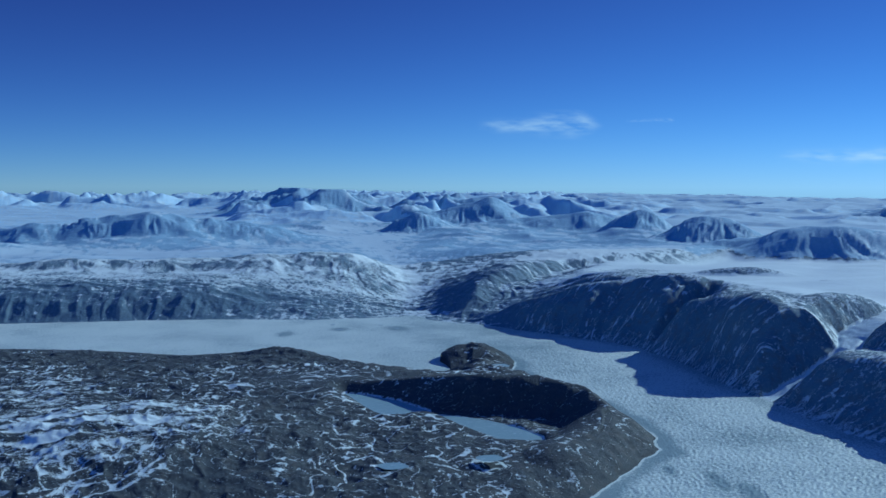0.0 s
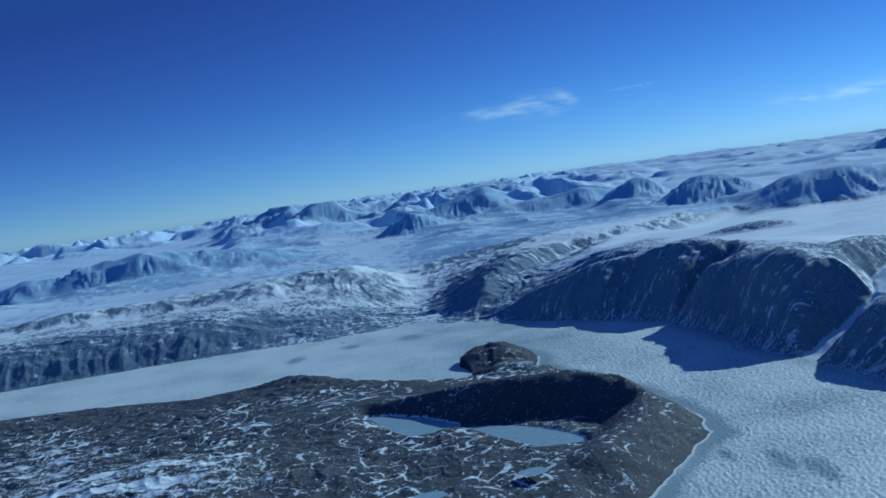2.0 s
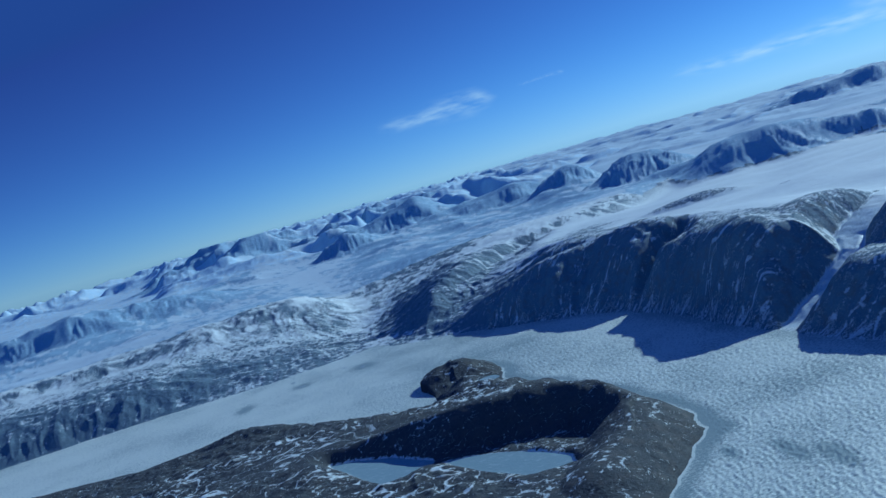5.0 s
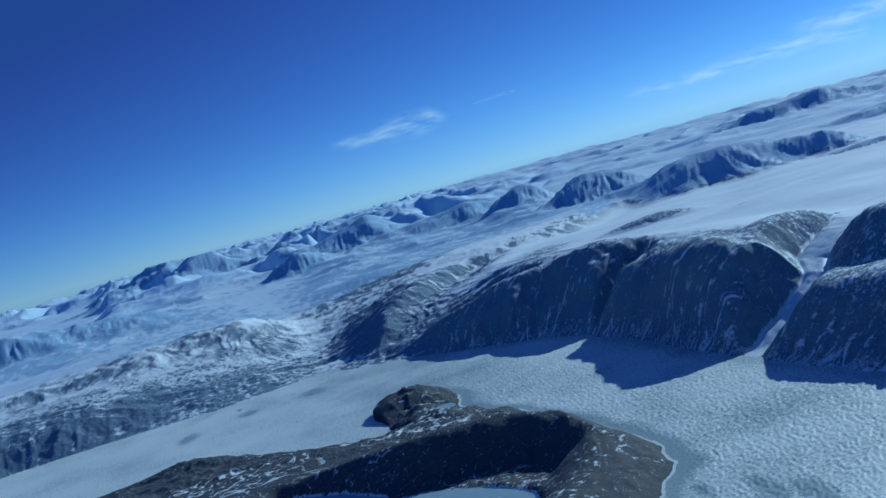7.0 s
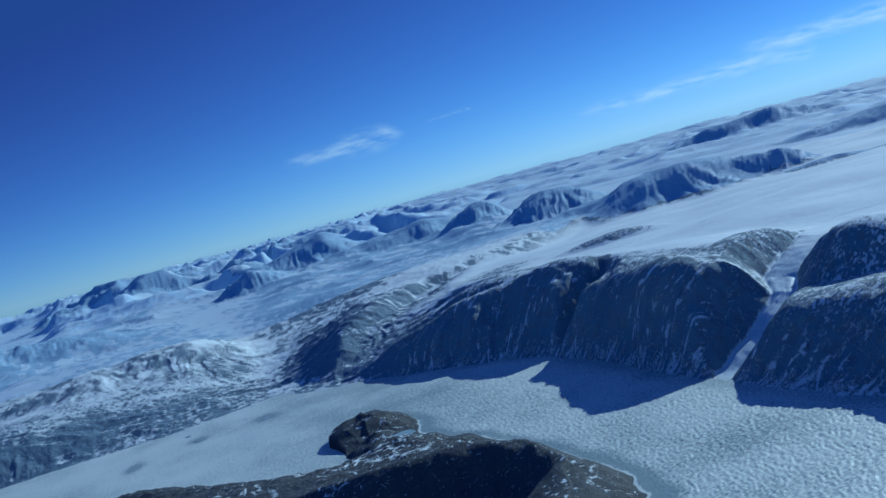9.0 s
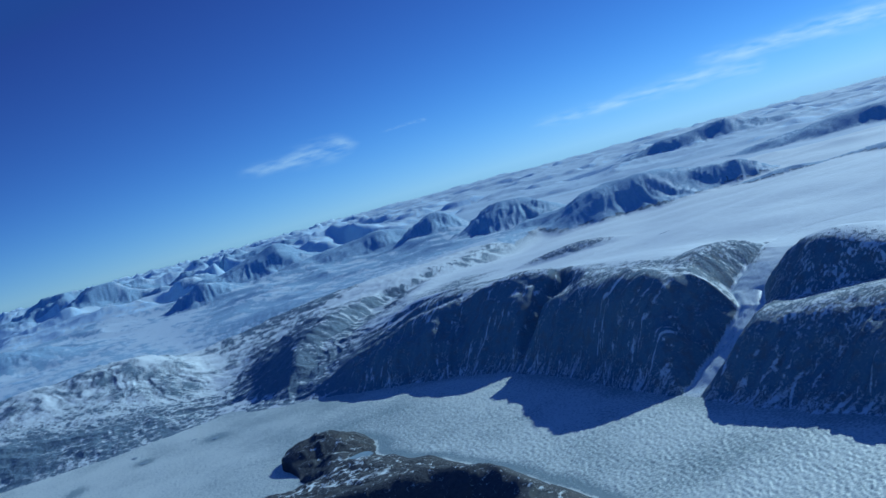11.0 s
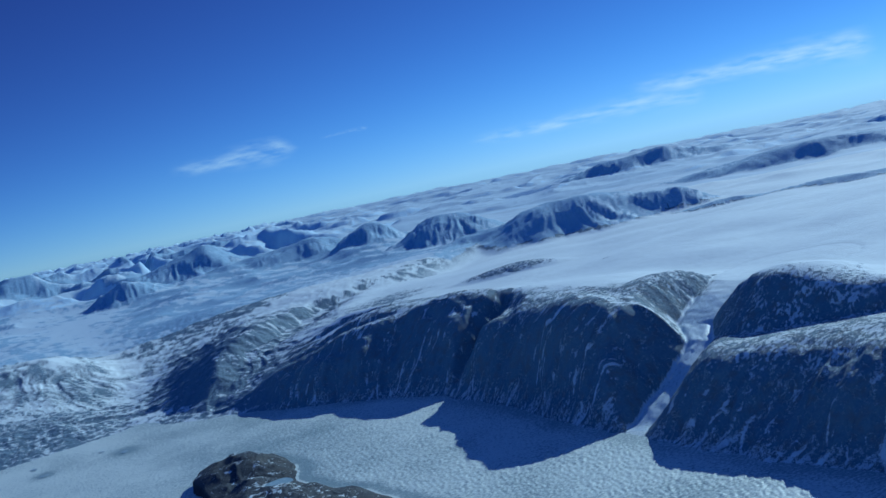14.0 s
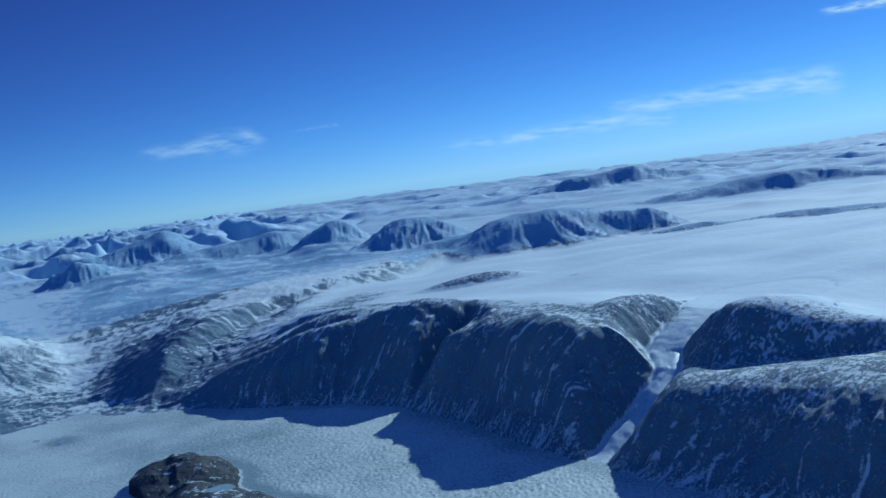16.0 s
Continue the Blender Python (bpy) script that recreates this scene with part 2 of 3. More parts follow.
def lie(x, y):
    """Heights over the ice, the snow's depth on it, and the distances that tell the pieces of the land apart."""
    x, y = x.astype(np.float32), y.astype(np.float32)
    far = np.hypot(x, y)
    near = 1 - smooth(700, 1100, far)
    wx = x + near * (1.6 * perlin(x / 13, y / 13, 1) + 0.9 * perlin(x / 4.5, y / 4.5, 2))
    wy = y + near * (1.6 * perlin(x / 13, y / 13, 3) + 0.9 * perlin(x / 4.5, y / 4.5, 4))
    sp, ap = signed(wx, wy, HEADLAND)
    sm, am = signed(wx, wy, MAINLAND)

    # headland
    k = sp.clip(0, None)
    hp = 7.0 * (1 - np.exp(-k / (9 + 38 * smooth(-25, -95, x) * smooth(330, 380, y))))
    lump = fbm(x, y, 16, 5, 20, 0.55)
    dr, _, zr, sr = along(wx, wy, HEAD_RIDGE)
    hp = np.maximum(hp, zr * np.exp(-(dr / 19) ** 2) * (1 - np.exp(-k / 7)))
    inner = smooth(32, 23, dr) * (sr < 0) * smooth(266, 306, y) * smooth(-40, -20, x)
    hp = hp + inner * (np.maximum(zr * np.exp(-(dr / 12.5) ** 2) + 0.9 * lump, 3.3) - hp)
    hp += hill(wx, wy, -92, 268, 62, 48, 8, 8.0)[0] * (1 - np.exp(-k / 20))
    hp += hill(wx, wy, -72, 440, 24, 14, -30, 3.0)[0] * (1 - np.exp(-k / 6))
    hp = np.where((y > 411) & (x > -8) & (x < 45), np.maximum(0.6 * (1 - np.exp(-k / 2)), 8.0 * (1 - smooth(0.0, 1.15, np.hypot((wx - 14) / 21, (wy - 435) / 22))) ** 0.8), hp)
    hp += (1 - np.exp(-k / 4)) * (1.5 * lump + 0.8 * (ridged(x, y, 7, 3, 41) - 0.5)) * (1 - 0.9 * np.exp(-(dr / 24) ** 2))
    hp = np.where(k > 0, np.maximum(hp, 0.15), sp * 0.25)
    rim = np.zeros_like(hp)
    for pts, level in PONDS:
        dpond, _ = signed(x + 0.4 * (wx - x), y + 0.4 * (wy - y), pts)
        rim = np.maximum(rim, np.exp(-((dpond + 0.9) / 0.7) ** 2))
        hp = np.where(dpond > -30, -0.5 * np.logaddexp(-hp / 0.5, -(level - 0.5 + np.maximum(0, -dpond) * 0.72) / 0.5), hp)

    # mainland
    k = sm.clip(0, None)
    dv, av, zv, sv = along(x, y, VALLEY)
    right = smooth(-60, 60, x - np.interp(y, [p[1] for p in VALLEY], [p[0] for p in VALLEY]))
    massif = smooth(0, 42, x - np.interp(y, [430, 520, 600, 700, 760, 900], [25, 16, 40, 100, 165, 265]))
    top = 21 + right * (13.0 - 6.0 * smooth(700, 800, far)) + massif * (-2.0 - 8.0 * smooth(50, 120, k) * (1 - 0.4 * smooth(150, 400, x)))
    top = top + (20 - top) * smooth(800, 1100, far)
    terrace = massif * smooth(366, 346, y) * smooth(52, 36, k)
    top = top - 6.5 * terrace
    west = smooth(-95, -160, x) * smooth(900, 700, y)
    reach = 55 - 25 * right - 33 * west
    reach = reach + (13.5 - reach) * massif * smooth(555, 450, y) + (22 - reach) * massif * smooth(450, 555, y)
    reach = reach + 4.5 * terrace
    kk = (k + massif * smooth(3, 16, k) * (6.5 * perlin(am / 34, k / 90, 64) + 3.0 * perlin(am / 15, k / 60, 65))).clip(0, None)
    fs = 1 - np.exp(-(kk / reach) ** 1.45)
    fv = 1 - np.exp(-(dv / (52 + 34 * right * smooth(600, 660, y))) ** 1.6)
    fv = fv + (1 - fv) * massif
    hm = top * fs * fv + zv * (1 - fv) * fs
    lift = smooth(12, 60, k)
    hm += lift * (1 - massif * 0.75) * 4 * fbm(x, y, 120, 2, 60) * smooth(10, 80, dv)
    hm += massif * smooth(30, 90, k) * 1.6 * fbm(x, y, 90, 2, 66)
    # the side valley: a steep wall on one side, easy ground on the other
    ds, as_, zs, ss = along(wx + 9 * perlin(x / 38, y / 38, 62), wy + 9 * perlin(x / 38, y / 38, 63), SIDE_VALLEY)
    hm = np.where(k > 0, -2.0 * np.logaddexp(-hm / 2.0, -(zs + np.maximum(0, ds - 4) * (0.54 + 0.2 * ss) * (1 + 0.22 * perlin(as_ / 9, ds / 40, 68))) / 2.0), hm)
    hm += massif * hill(wx, wy, 178, 414, 26, 14, 20, 3.0)[0] + massif * hill(wx, wy, 196, 362, 24, 20, 0, 4)[0]
    dn_, _, zn_, _ = along(wx, wy, NOTCH)
    hm = np.where((dn_ < 30) & (k > 0), -1.2 * np.logaddexp(-hm / 1.2, -(zn_ + np.maximum(0, dn_ - 1.0) * (1.5 + 0.25 * perlin(x / 7, y / 7, 67))) / 1.2), hm)
    hm += massif * hill(wx, wy, 131, 402, 17, 34, -12, 5.0)[0] + massif * hill(wx, wy, 122, 505, 26, 14, -35, 3.5)[0]
    hm -= massif * (0.25 * hill(wx, wy, 116, 463, 15, 11, 60, 13)[0] + 0.8 * hill(wx, wy, 92, 510, 16, 13, 50, 9)[0] + 0.5 * hill(wx, wy, 132, 470, 24, 9, 70, 9)[0])
    hm += massif * smooth(45, 110, k) * (3.0 * fbm(x * 0.6 + y * 0.3, y * 1.2 - x * 0.3, 70, 2, 61, 0.42)) + massif * hill(wx, wy, 192, 618, 36, 11, -8, 4.0)[0]
    # gullies down the steep fronts
    front = np.exp(-((k - 12) / 11) ** 2) * massif + 0.45 * np.exp(-((k - 12) / 9) ** 2) * (1 - massif) * west
    gul = perlin(am / 7.0, k / 60, 71) + 0.6 * perlin(am / 3.1, k / 30, 72) + 0.3 * perlin(am / 1.4, k / 16, 73)
    hm += front * (gul * 2.4 + 3.2 * (ridged(am, k * 0.25, 19, 3, 75) - 0.4)) - massif * 3.0 * np.exp(-((k - 16) / 12) ** 2) * (np.abs(perlin(am / 26, k / 200, 74)) * 2 - 0.3)
    hm += near * smooth(1, 8, k) * (0.8 * fbm(x, y, 9, 4, 80, 0.6) * (1 - 0.85 * massif * smooth(35, 55, k)) * (1 - 0.8 * (1 - right) * smooth(40, 75, k)))
    ridge_low = smooth(4, 30, k) * (1 - massif) * near * 1.6 * (1 - 0.85 * (1 - right) * smooth(40, 75, k)) * ridged(x * 0.5 + y * 0.3, y * 1.5 - x * 0.12, 22, 4, 90)
    flat = (ss > 0) * smooth(6, 18, ds) * smooth(1.1, 0.7, hill(x, y, 132, 772, 115, 62, 48, 1.0)[1])
    hm += ridge_low * (1 - 0.85 * flat)
    dg, ag, zg, sg = along(wx, wy, GLACIER)
    dn, an, zn, sn = along(wx, wy, SNOW_GAP)
    hm = np.where((dn < 60) & (k > 0) & (sg < 0), -1.5 * np.logaddexp(-hm / 1.5, -(zn + np.maximum(0, dn - 2.5) * (0.46 + 0.36 * sn) + np.maximum(0, dn - 30)) / 1.5), hm)
    # the glacier's trough
    wg = np.interp(ag, [0, 12, 40, 56, 70, 88, 130], [3.4, 3.2, 3.4, 4.4, 6, 10, 24]).astype(np.float32)
    trough = zg + np.maximum(0, dg - wg - 15) * 1.5 + 0.25 * perlin(wx / 3, wy / 3, 95) + np.maximum(0, dg - wg) * (1.1 + 0.12 * sg + 0.10 * perlin(ag / 9, dg / 30, 96) + 0.10 * perlin(ag / 3.2, dg / 20, 97)) - 0.6 * np.exp(-((dg - wg) / 1.2) ** 2)
    hm = np.where((dg < 60) & (k > 0), -2.2 * np.logaddexp(-hm / 2.2, -trough / 2.2), hm)
    hm = np.where(k > 0, np.maximum(hm, 0.05 + 0.1 * np.minimum(k, 3)), sm * 0.25)

    # far country: flat-topped ranges cut by ice-worn valleys
    bearing = np.degrees(np.arctan2(x, y))
    beyond = smooth(1350, 1900, far) * smooth(0, 200, k)
    qx, qy = x + 110 * fbm(x, y, 420, 2, 5), y + 110 * fbm(x, y, 420, 2, 8)
    cutting = np.abs(fbm(qx, qy, 460, 4, 100, 0.42))
    plat = smooth(0.03, 0.22, cutting)
    plain = smooth(-11.5, -13.5, bearing) * smooth(3900, 3300, far) + 0.68 * smooth(5, 13, bearing)
    peaks = ridged(x + 60 * perlin(x / 300, y / 300, 6), y, 240, 5, 120, 0.5)
    far_rise = 18 * smooth(2600, 4200, far)
    hm += beyond * smooth(2300, 4300, far) * smooth(5, 13, bearing) * (42 - 22 * smooth(22, 40, bearing) + 8 * fbm(x, y, 500, 3, 132))
    hm += beyond * (1 - plain) * (plat * (34 + 12 * fbm(x, y, 900, 2, 130)) + (peaks - 0.35) * 34 * (0.35 + 0.65 * plat) + far_rise - 3)
    mid = smooth(800, 1150, far) * (1 - beyond)
    hm += mid * (13 * fbm(qx, qy, 210, 4, 140, 0.5) + 5 * ridged(x, y, 120, 3, 145)) * smooth(15, 110, dv) * (1 - 0.75 * massif)
    which = np.full(x.shape, -1, np.int32)
    bare, rill = np.zeros_like(hm), np.zeros_like(hm)
    for n, (name, p) in enumerate(HILLS.items()):
        box = (np.abs(x - p[0]) < 1.6 * max(p[2], p[3])) & (np.abs(y - p[1]) < 1.6 * max(p[2], p[3]))
        if not box.any():
            continue
        bx, by = x[box], y[box]
        wob, size = 0.16 * p[2], p[2] * 0.55
        bx, by = bx + wob * fbm(bx, by, size, 3, 150 + n), by + wob * fbm(bx, by, size, 3, 170 + n)
        c, s = math.cos(radians(p[4])), math.sin(radians(p[4]))
        u, v = ((bx - p[0]) * c + (by - p[1]) * s) / p[2], ((by - p[1]) * c - (bx - p[0]) * s) / p[3]
        r, th = np.hypot(u, v), np.arctan2(v, u)
        gullies = perlin(th * 3.2 + 9, r * 1.1, 190 + n) + 0.6 * perlin(th * 8.5 + 20, r * 1.6, 230 + n) + 0.4 * perlin(th * 21 + 20, r * 2.5, 240 + n)
        r_ = r + 0.13 * gullies * smooth(0.2, 0.6, r)
        steep_ = -0.1 if name == "peak" else 0.02
        hm[box] += p[5] * (1 - smooth(steep_, 1.25, r_)) * (1 + 0.12 * perlin(bx / size, by / size, 250 + n))
        bare[box] = np.maximum(bare[box], p[6] * smooth(1.12, 0.7, r_))
        rill[box] = np.where(r < 1.1, perlin(th * 7 + 3, r * 0.9, 260 + n) + 0.8 * perlin(th * 19 + 3, r * 1.5, 280 + n) + 0.6 * perlin(th * 41 + 3, r * 2.5, 290 + n), rill[box])
        which[box] = np.where(r < 1.0, n, which[box])
    hm -= (far / 4600) ** 2 * (34 + 20 * smooth(5, 30, bearing))          # the curve of the earth
    hm = np.where(k > 0, np.minimum(hm, 76 - 4 * fbm(x, y, 300, 2, 135)), hm)
    h = np.maximum(hp, hm)
    return dict(h=h, sp=sp, sm=sm, ap=ap, am=am, dg=dg, wg=wg, ag=ag, far=far, massif=massif, right=right, dv=dv, ds=ds, ss=ss, as_=as_, bare=bare, rim=rim, flat=flat, which=which, rill=rill, west=west, bearing=bearing, beyond=beyond, plat=plat, lump=lump, near=near, gul=gul)


def polar(ring, turns):
    r, a = np.meshgrid(np.asarray(ring, np.float32), np.radians(np.asarray(turns, np.float32)), indexing="ij")
    return r * np.sin(a), r * np.cos(a)


def slopes(x, y, h):
    """Steepness and the way down, from the sheet itself."""
    def d(f):
        return np.gradient(f, axis=0), np.gradient(f, axis=1)
    (xr, xa), (yr, ya), (hr, ha) = d(x), d(y), d(h)
    det = xr * ya - xa * yr
    gx, gy = (hr * ya - ha * yr) / det, (xr * ha - xa * hr) / det
    return gx, gy


def snow_cover(x, y, f, gx, gy):
    """How deep snow lies: 0 bare, 1 covered; partly steered by the sun, as painted light and shade."""
    steep = np.hypot(gx, gy)
    k, far = f["sm"].clip(0, None), f["far"]
    # headland: thin winding drifts in the joints, a dusted dome
    wx, wy = x + 4 * perlin(x / 9, y / 9, 201), y + 4 * perlin(x / 9, y / 9, 202)
    wind = np.minimum(np.abs(fbm(wx, wy, 13, 2, 200)), 0.015 + np.abs(fbm(wx, wy * 1.2, 7, 2, 204)))
    patch = fbm(x, y, 34, 3, 210)
    dome = hill(x, y, -100, 265, 60, 50, 8, 1.0)[0] + 0.7 * hill(x, y, -150, 330, 60, 50, 0, 1.0)[0]
    streak = fbm(x * 0.5 + y * 0.2, y * 1.6 - x * 0.5, 8, 4, 220, 0.6)
    sp_ = 0.78 - wind * 10.0 + 0.45 * patch - 0.25 * smooth(0.35, 0.8, steep)
    sp_ = sp_ - 0.18 * smooth(-5, 15, x) - 0.3 * smooth(390, 410, y)
    sp_ = np.maximum(sp_, 0.1 + 1.3 * (fbm(x, y * 1.4, 2.6, 3, 206, 0.6) - 0.12) * smooth(-10, 20, x) * smooth(3, 9, f["sp"]) * smooth(0.5, 0.25, steep))
    sp_ = np.maximum(sp_, dome.clip(0, 1) * (0.52 + 0.9 * streak))
    sp_ = np.maximum(sp_, f["rim"] * (0.75 + 0.8 * perlin(x / 1.5, y / 1.5, 207)))
    sp_ = np.where(f["sp"] < 1.2, sp_ - 0.3, sp_)
    # cliffs: white threads down the gullies, bare between; snow on the flat above
    bend = f["am"] + 5 * perlin(f["am"] / 30, k / 14, 233) + 1.2 * perlin(x / 5, y / 5, 234)
    thread = perlin(bend / 0.95, k / 12, 231) + 0.6 * perlin(bend / 3.4, k / 22, 232) + 0.5 * fbm(x, y, 3.0, 2, 235)
    crest = smooth(0.62, 0.30, steep) * smooth(14, 42, k)
    crag = fbm(x, y, 7, 4, 240, 0.6)
    speck = 1.5 * (0.2 - np.abs(fbm(x * 0.6 + y * 0.25, y * 1.3, 2.1, 3, 241, 0.65))) + 0.7 * fbm(x, y, 1.3, 2, 243)
    sc = 0.05 + 1.7 * (thread - 0.19).clip(0, 0.6) + 0.5 * (crag - 0.15).clip(0, 1)
    sc = sc + crest * (0.58 + (1.0 * crag + 0.8 * speck) * smooth(75, 35, k) + 0.8 * smooth(44, 68, k))
    craghill = hill(x, y, 178, 414, 26, 16, 20, 1.0)[0] + hill(x, y, 144, 428, 40, 18, -55, 1.1)[0] + hill(x, y, 112, 545, 34, 15, -40, 0.9)[0] + hill(x, y, 174, 328, 70, 40, -62, 1.2)[0] + hill(x, y, 120, 640, 70, 30, 45, 1.0)[0] + hill(x, y, 192, 616, 36, 8, -8, 1.7)[0] + hill(x, y, 226, 560, 7, 1.6, 10, 1.2)[0]
    rocky = craghill.clip(0, 1) * smooth(9, 17, k)
    sc = sc * (1 - rocky) + rocky * (0.40 + 1.3 * speck + 0.6 * crag - 0.25 * smooth(0.5, 1.0, steep))
    # sunward slopes get extra snow, whitening them over the tan of lit rock
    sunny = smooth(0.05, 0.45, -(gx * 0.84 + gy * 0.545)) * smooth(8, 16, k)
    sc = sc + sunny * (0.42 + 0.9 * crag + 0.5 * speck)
    # slanting fans of drift along the foot
    lean = f["am"] - 0.8 * k + 0.8 * perlin(x / 4, y / 4, 236)
    fan = perlin(lean / 0.75, k / 7, 237) + 0.6 * perlin(lean / 2.6, k / 12, 238)
    sc = np.maximum(sc, smooth(9, 0.8, k) * (0.42 + 0.15 * smooth(370, 345, y)) + 0.75 * fan * smooth(11, 4, k))
    # open country: snow thick on the flat, streaked on the slopes
    strokes = (0.16 - 1.25 * np.abs(fbm(x + y * 0.32 + 3 * perlin(x / 8, y / 8, 254), y * 0.55 - x * 0.1, 5.0, 4, 250, 0.65))) * smooth(130, 60, k) + 0.8 * smooth(60, 130, k) * fbm(x + 0.3 * y, y * 0.4, 9, 4, 257, 0.6) + 0.45 * fbm(x, y, 26, 2, 252) + 0.5 * perlin(f["am"] / 3.2, k / 22, 253) * smooth(60, 20, k)
    lines = strokes * f["near"] + (1 - f["near"]) * (0.6 * fbm(x, y * 0.5, 60, 5, 255, 0.65) + 1.0 * fbm(x + 0.25 * y, y * 0.35, 11, 4, 256, 0.65))
    so = 0.84 - 1.1 * (steep - 0.2).clip(0, 0.6) * (1 - 0.6 * smooth(700, 800, far)) + 1.3 * lines - 0.26 * f["near"] - 0.14 * (1 - f["near"]) + 0.25 * smooth(0.1, 0.04, steep) * (1 - f["near"])
    so = so + 0.5 * np.exp(-(f["dv"] / np.interp(y, [560, 700, 1000, 1500], [6, 9, 25, 120])) ** 2)
    rib = perlin(f["as_"] / 2.2, f["ds"] / 22, 261) + 0.6 * perlin(f["as_"] / 1.0, f["ds"] / 10, 262)
    so = so + (f["ss"] > 0) * np.exp(-(f["ds"] / 30) ** 2) * (-0.12 + 1.0 * rib + 0.5 * fbm(x, y, 9, 3, 263))
    so = so + (f["ss"] <= 0) * np.exp(-(f["ds"] / 50) ** 2) * (-0.20 + 0.7 * rib)
    quiet = (1 - f["right"]) * (1 - f["massif"]) * smooth(35, 70, k) * smooth(1000, 850, far)
    so = so + quiet * (0.76 + 1.1 * lines - so)
    # faces turned from the sun; bare rock there adds painted shade to real outcrops
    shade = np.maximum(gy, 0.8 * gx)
    so = so + 0.30 * f["right"] * (1 - f["massif"]) * smooth(900, 700, far)
    so = so - f["west"] * smooth(26, 10, k) * 0.05
    low = smooth(75, 35, k) * (1 - f["massif"]) * f["near"]
    bench = k / 2.0 + 1.8 * perlin(f["am"] / 22, k / 18, 258) + 0.8 * perlin(x / 5, y / 5, 259)
    so = so + low * (0.65 * perlin(bench, f["am"] / 16, 264) + 0.45 * perlin(bench * 2.1, f["am"] / 9, 265) - 0.17)
    so = so + f["west"] * smooth(30, 16, k) * (0.08 + 1.0 * perlin((f["am"] + 4 * perlin(x / 12, y / 12, 266)) / 2.2, k / 20, 267))
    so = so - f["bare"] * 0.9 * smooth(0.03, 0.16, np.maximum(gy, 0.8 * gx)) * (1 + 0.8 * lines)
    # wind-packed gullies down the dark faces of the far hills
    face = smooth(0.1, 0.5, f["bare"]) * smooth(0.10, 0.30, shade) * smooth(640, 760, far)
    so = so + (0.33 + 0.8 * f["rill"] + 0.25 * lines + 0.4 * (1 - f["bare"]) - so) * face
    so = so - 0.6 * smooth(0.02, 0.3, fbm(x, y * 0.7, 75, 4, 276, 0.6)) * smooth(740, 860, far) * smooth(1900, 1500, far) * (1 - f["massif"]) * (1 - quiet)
    # distance also thins the snow, letting the haze-blue rock dull the plain
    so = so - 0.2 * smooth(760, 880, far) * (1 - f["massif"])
    # far walls off the sun lose snow, so part of their shade is colour
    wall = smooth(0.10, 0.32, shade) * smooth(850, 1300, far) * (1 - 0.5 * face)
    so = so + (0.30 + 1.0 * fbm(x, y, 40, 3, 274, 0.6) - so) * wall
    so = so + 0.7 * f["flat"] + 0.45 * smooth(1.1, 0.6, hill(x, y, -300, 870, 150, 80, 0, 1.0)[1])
    # slopes rising sunward, their shaded side, are bared into darker facets
    unlit = gx * 0.95 + gy * 0.3
    so = so - 0.55 * smooth(0.03, 0.25, unlit) * smooth(500, 900, far)
    sc = sc + 0.06 * smooth(352, 338, y) * smooth(4, 12, k)
    own = 1 - smooth(690, 780, far)
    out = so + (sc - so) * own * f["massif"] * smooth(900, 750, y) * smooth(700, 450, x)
    plateau = smooth(60, 90, k) * f["massif"] * smooth(0.35, 0.2, steep) * (1 - smooth(0.05, 0.4, f["bare"]) * smooth(640, 760, far))
    out = np.maximum(out, plateau * (1 - craghill.clip(0, 1)))
    foot = smooth(740, 790, far) * smooth(1100, 950, far) * smooth(0.2, 0.05, f["bare"]) * f["massif"] * smooth(60, 90, k)
    out = np.maximum(out, 0.95 * foot)
    return np.where(f["sp"] > -1, sp_, out).clip(-0.3, 1.3)


def sheet(name, x, y, z, cells, snow, material):
    """One smooth mesh from the chosen cells of a grid."""
    rows, cols = x.shape
    idx = np.arange(rows * cols, dtype=np.int64).reshape(rows, cols)
    quads = np.stack([idx[:-1, :-1], idx[:-1, 1:], idx[1:, 1:], idx[1:, :-1]], -1)[cells]
    if not len(quads):
        return None
    used, quads = np.unique(quads.ravel(), return_inverse=True)
    co = np.stack([x.ravel()[used], y.ravel()[used], z.ravel()[used]], 1).astype(np.float32)
    me = bpy.data.meshes.new(name)
    me.vertices.add(len(co))
    me.vertices.foreach_set("co", co.ravel())
    count = len(quads) // 4
    me.loops.add(count * 4)
    me.loops.foreach_set("vertex_index", quads.astype(np.int32))
    me.polygons.add(count)
    me.polygons.foreach_set("loop_start", np.arange(0, count * 4, 4, dtype=np.int32))
    at = me.attributes.new("snow", "FLOAT", "POINT")
    at.data.foreach_set("value", snow.ravel()[used].astype(np.float32))
    me.update(calc_edges=True)
    me.validate()
    me.flip_normals() if me.polygons[0].normal.z < 0 else None
    me.polygons.foreach_set("use_smooth", np.ones(len(me.polygons), bool))
    me.materials.append(material)
    return new(name, me)


def corners(mask):
    return mask[:-1, :-1] & mask[1:, :-1] & mask[:-1, 1:] & mask[1:, 1:]


def centre(v):
    return v[:-1, :-1]


MELT = [(75, 254, 1.8, 6, 1.0), (81, 244, 2.0, 7, 1.0), (64, 264, 1.5, 4, 0.8), (70, 283, 3, 5, 0.6), (66, 300, 4, 8, 0.5), (-58, 530, 4, 5, 0.6), (-86, 512, 4, 9, 0.6), (-26, 534, 5, 6, 0.6), (20, 470, 25, 14, 0.25),
        (108, 392, 10, 20, 0.2), (95, 300, 20, 14, 0.25)]


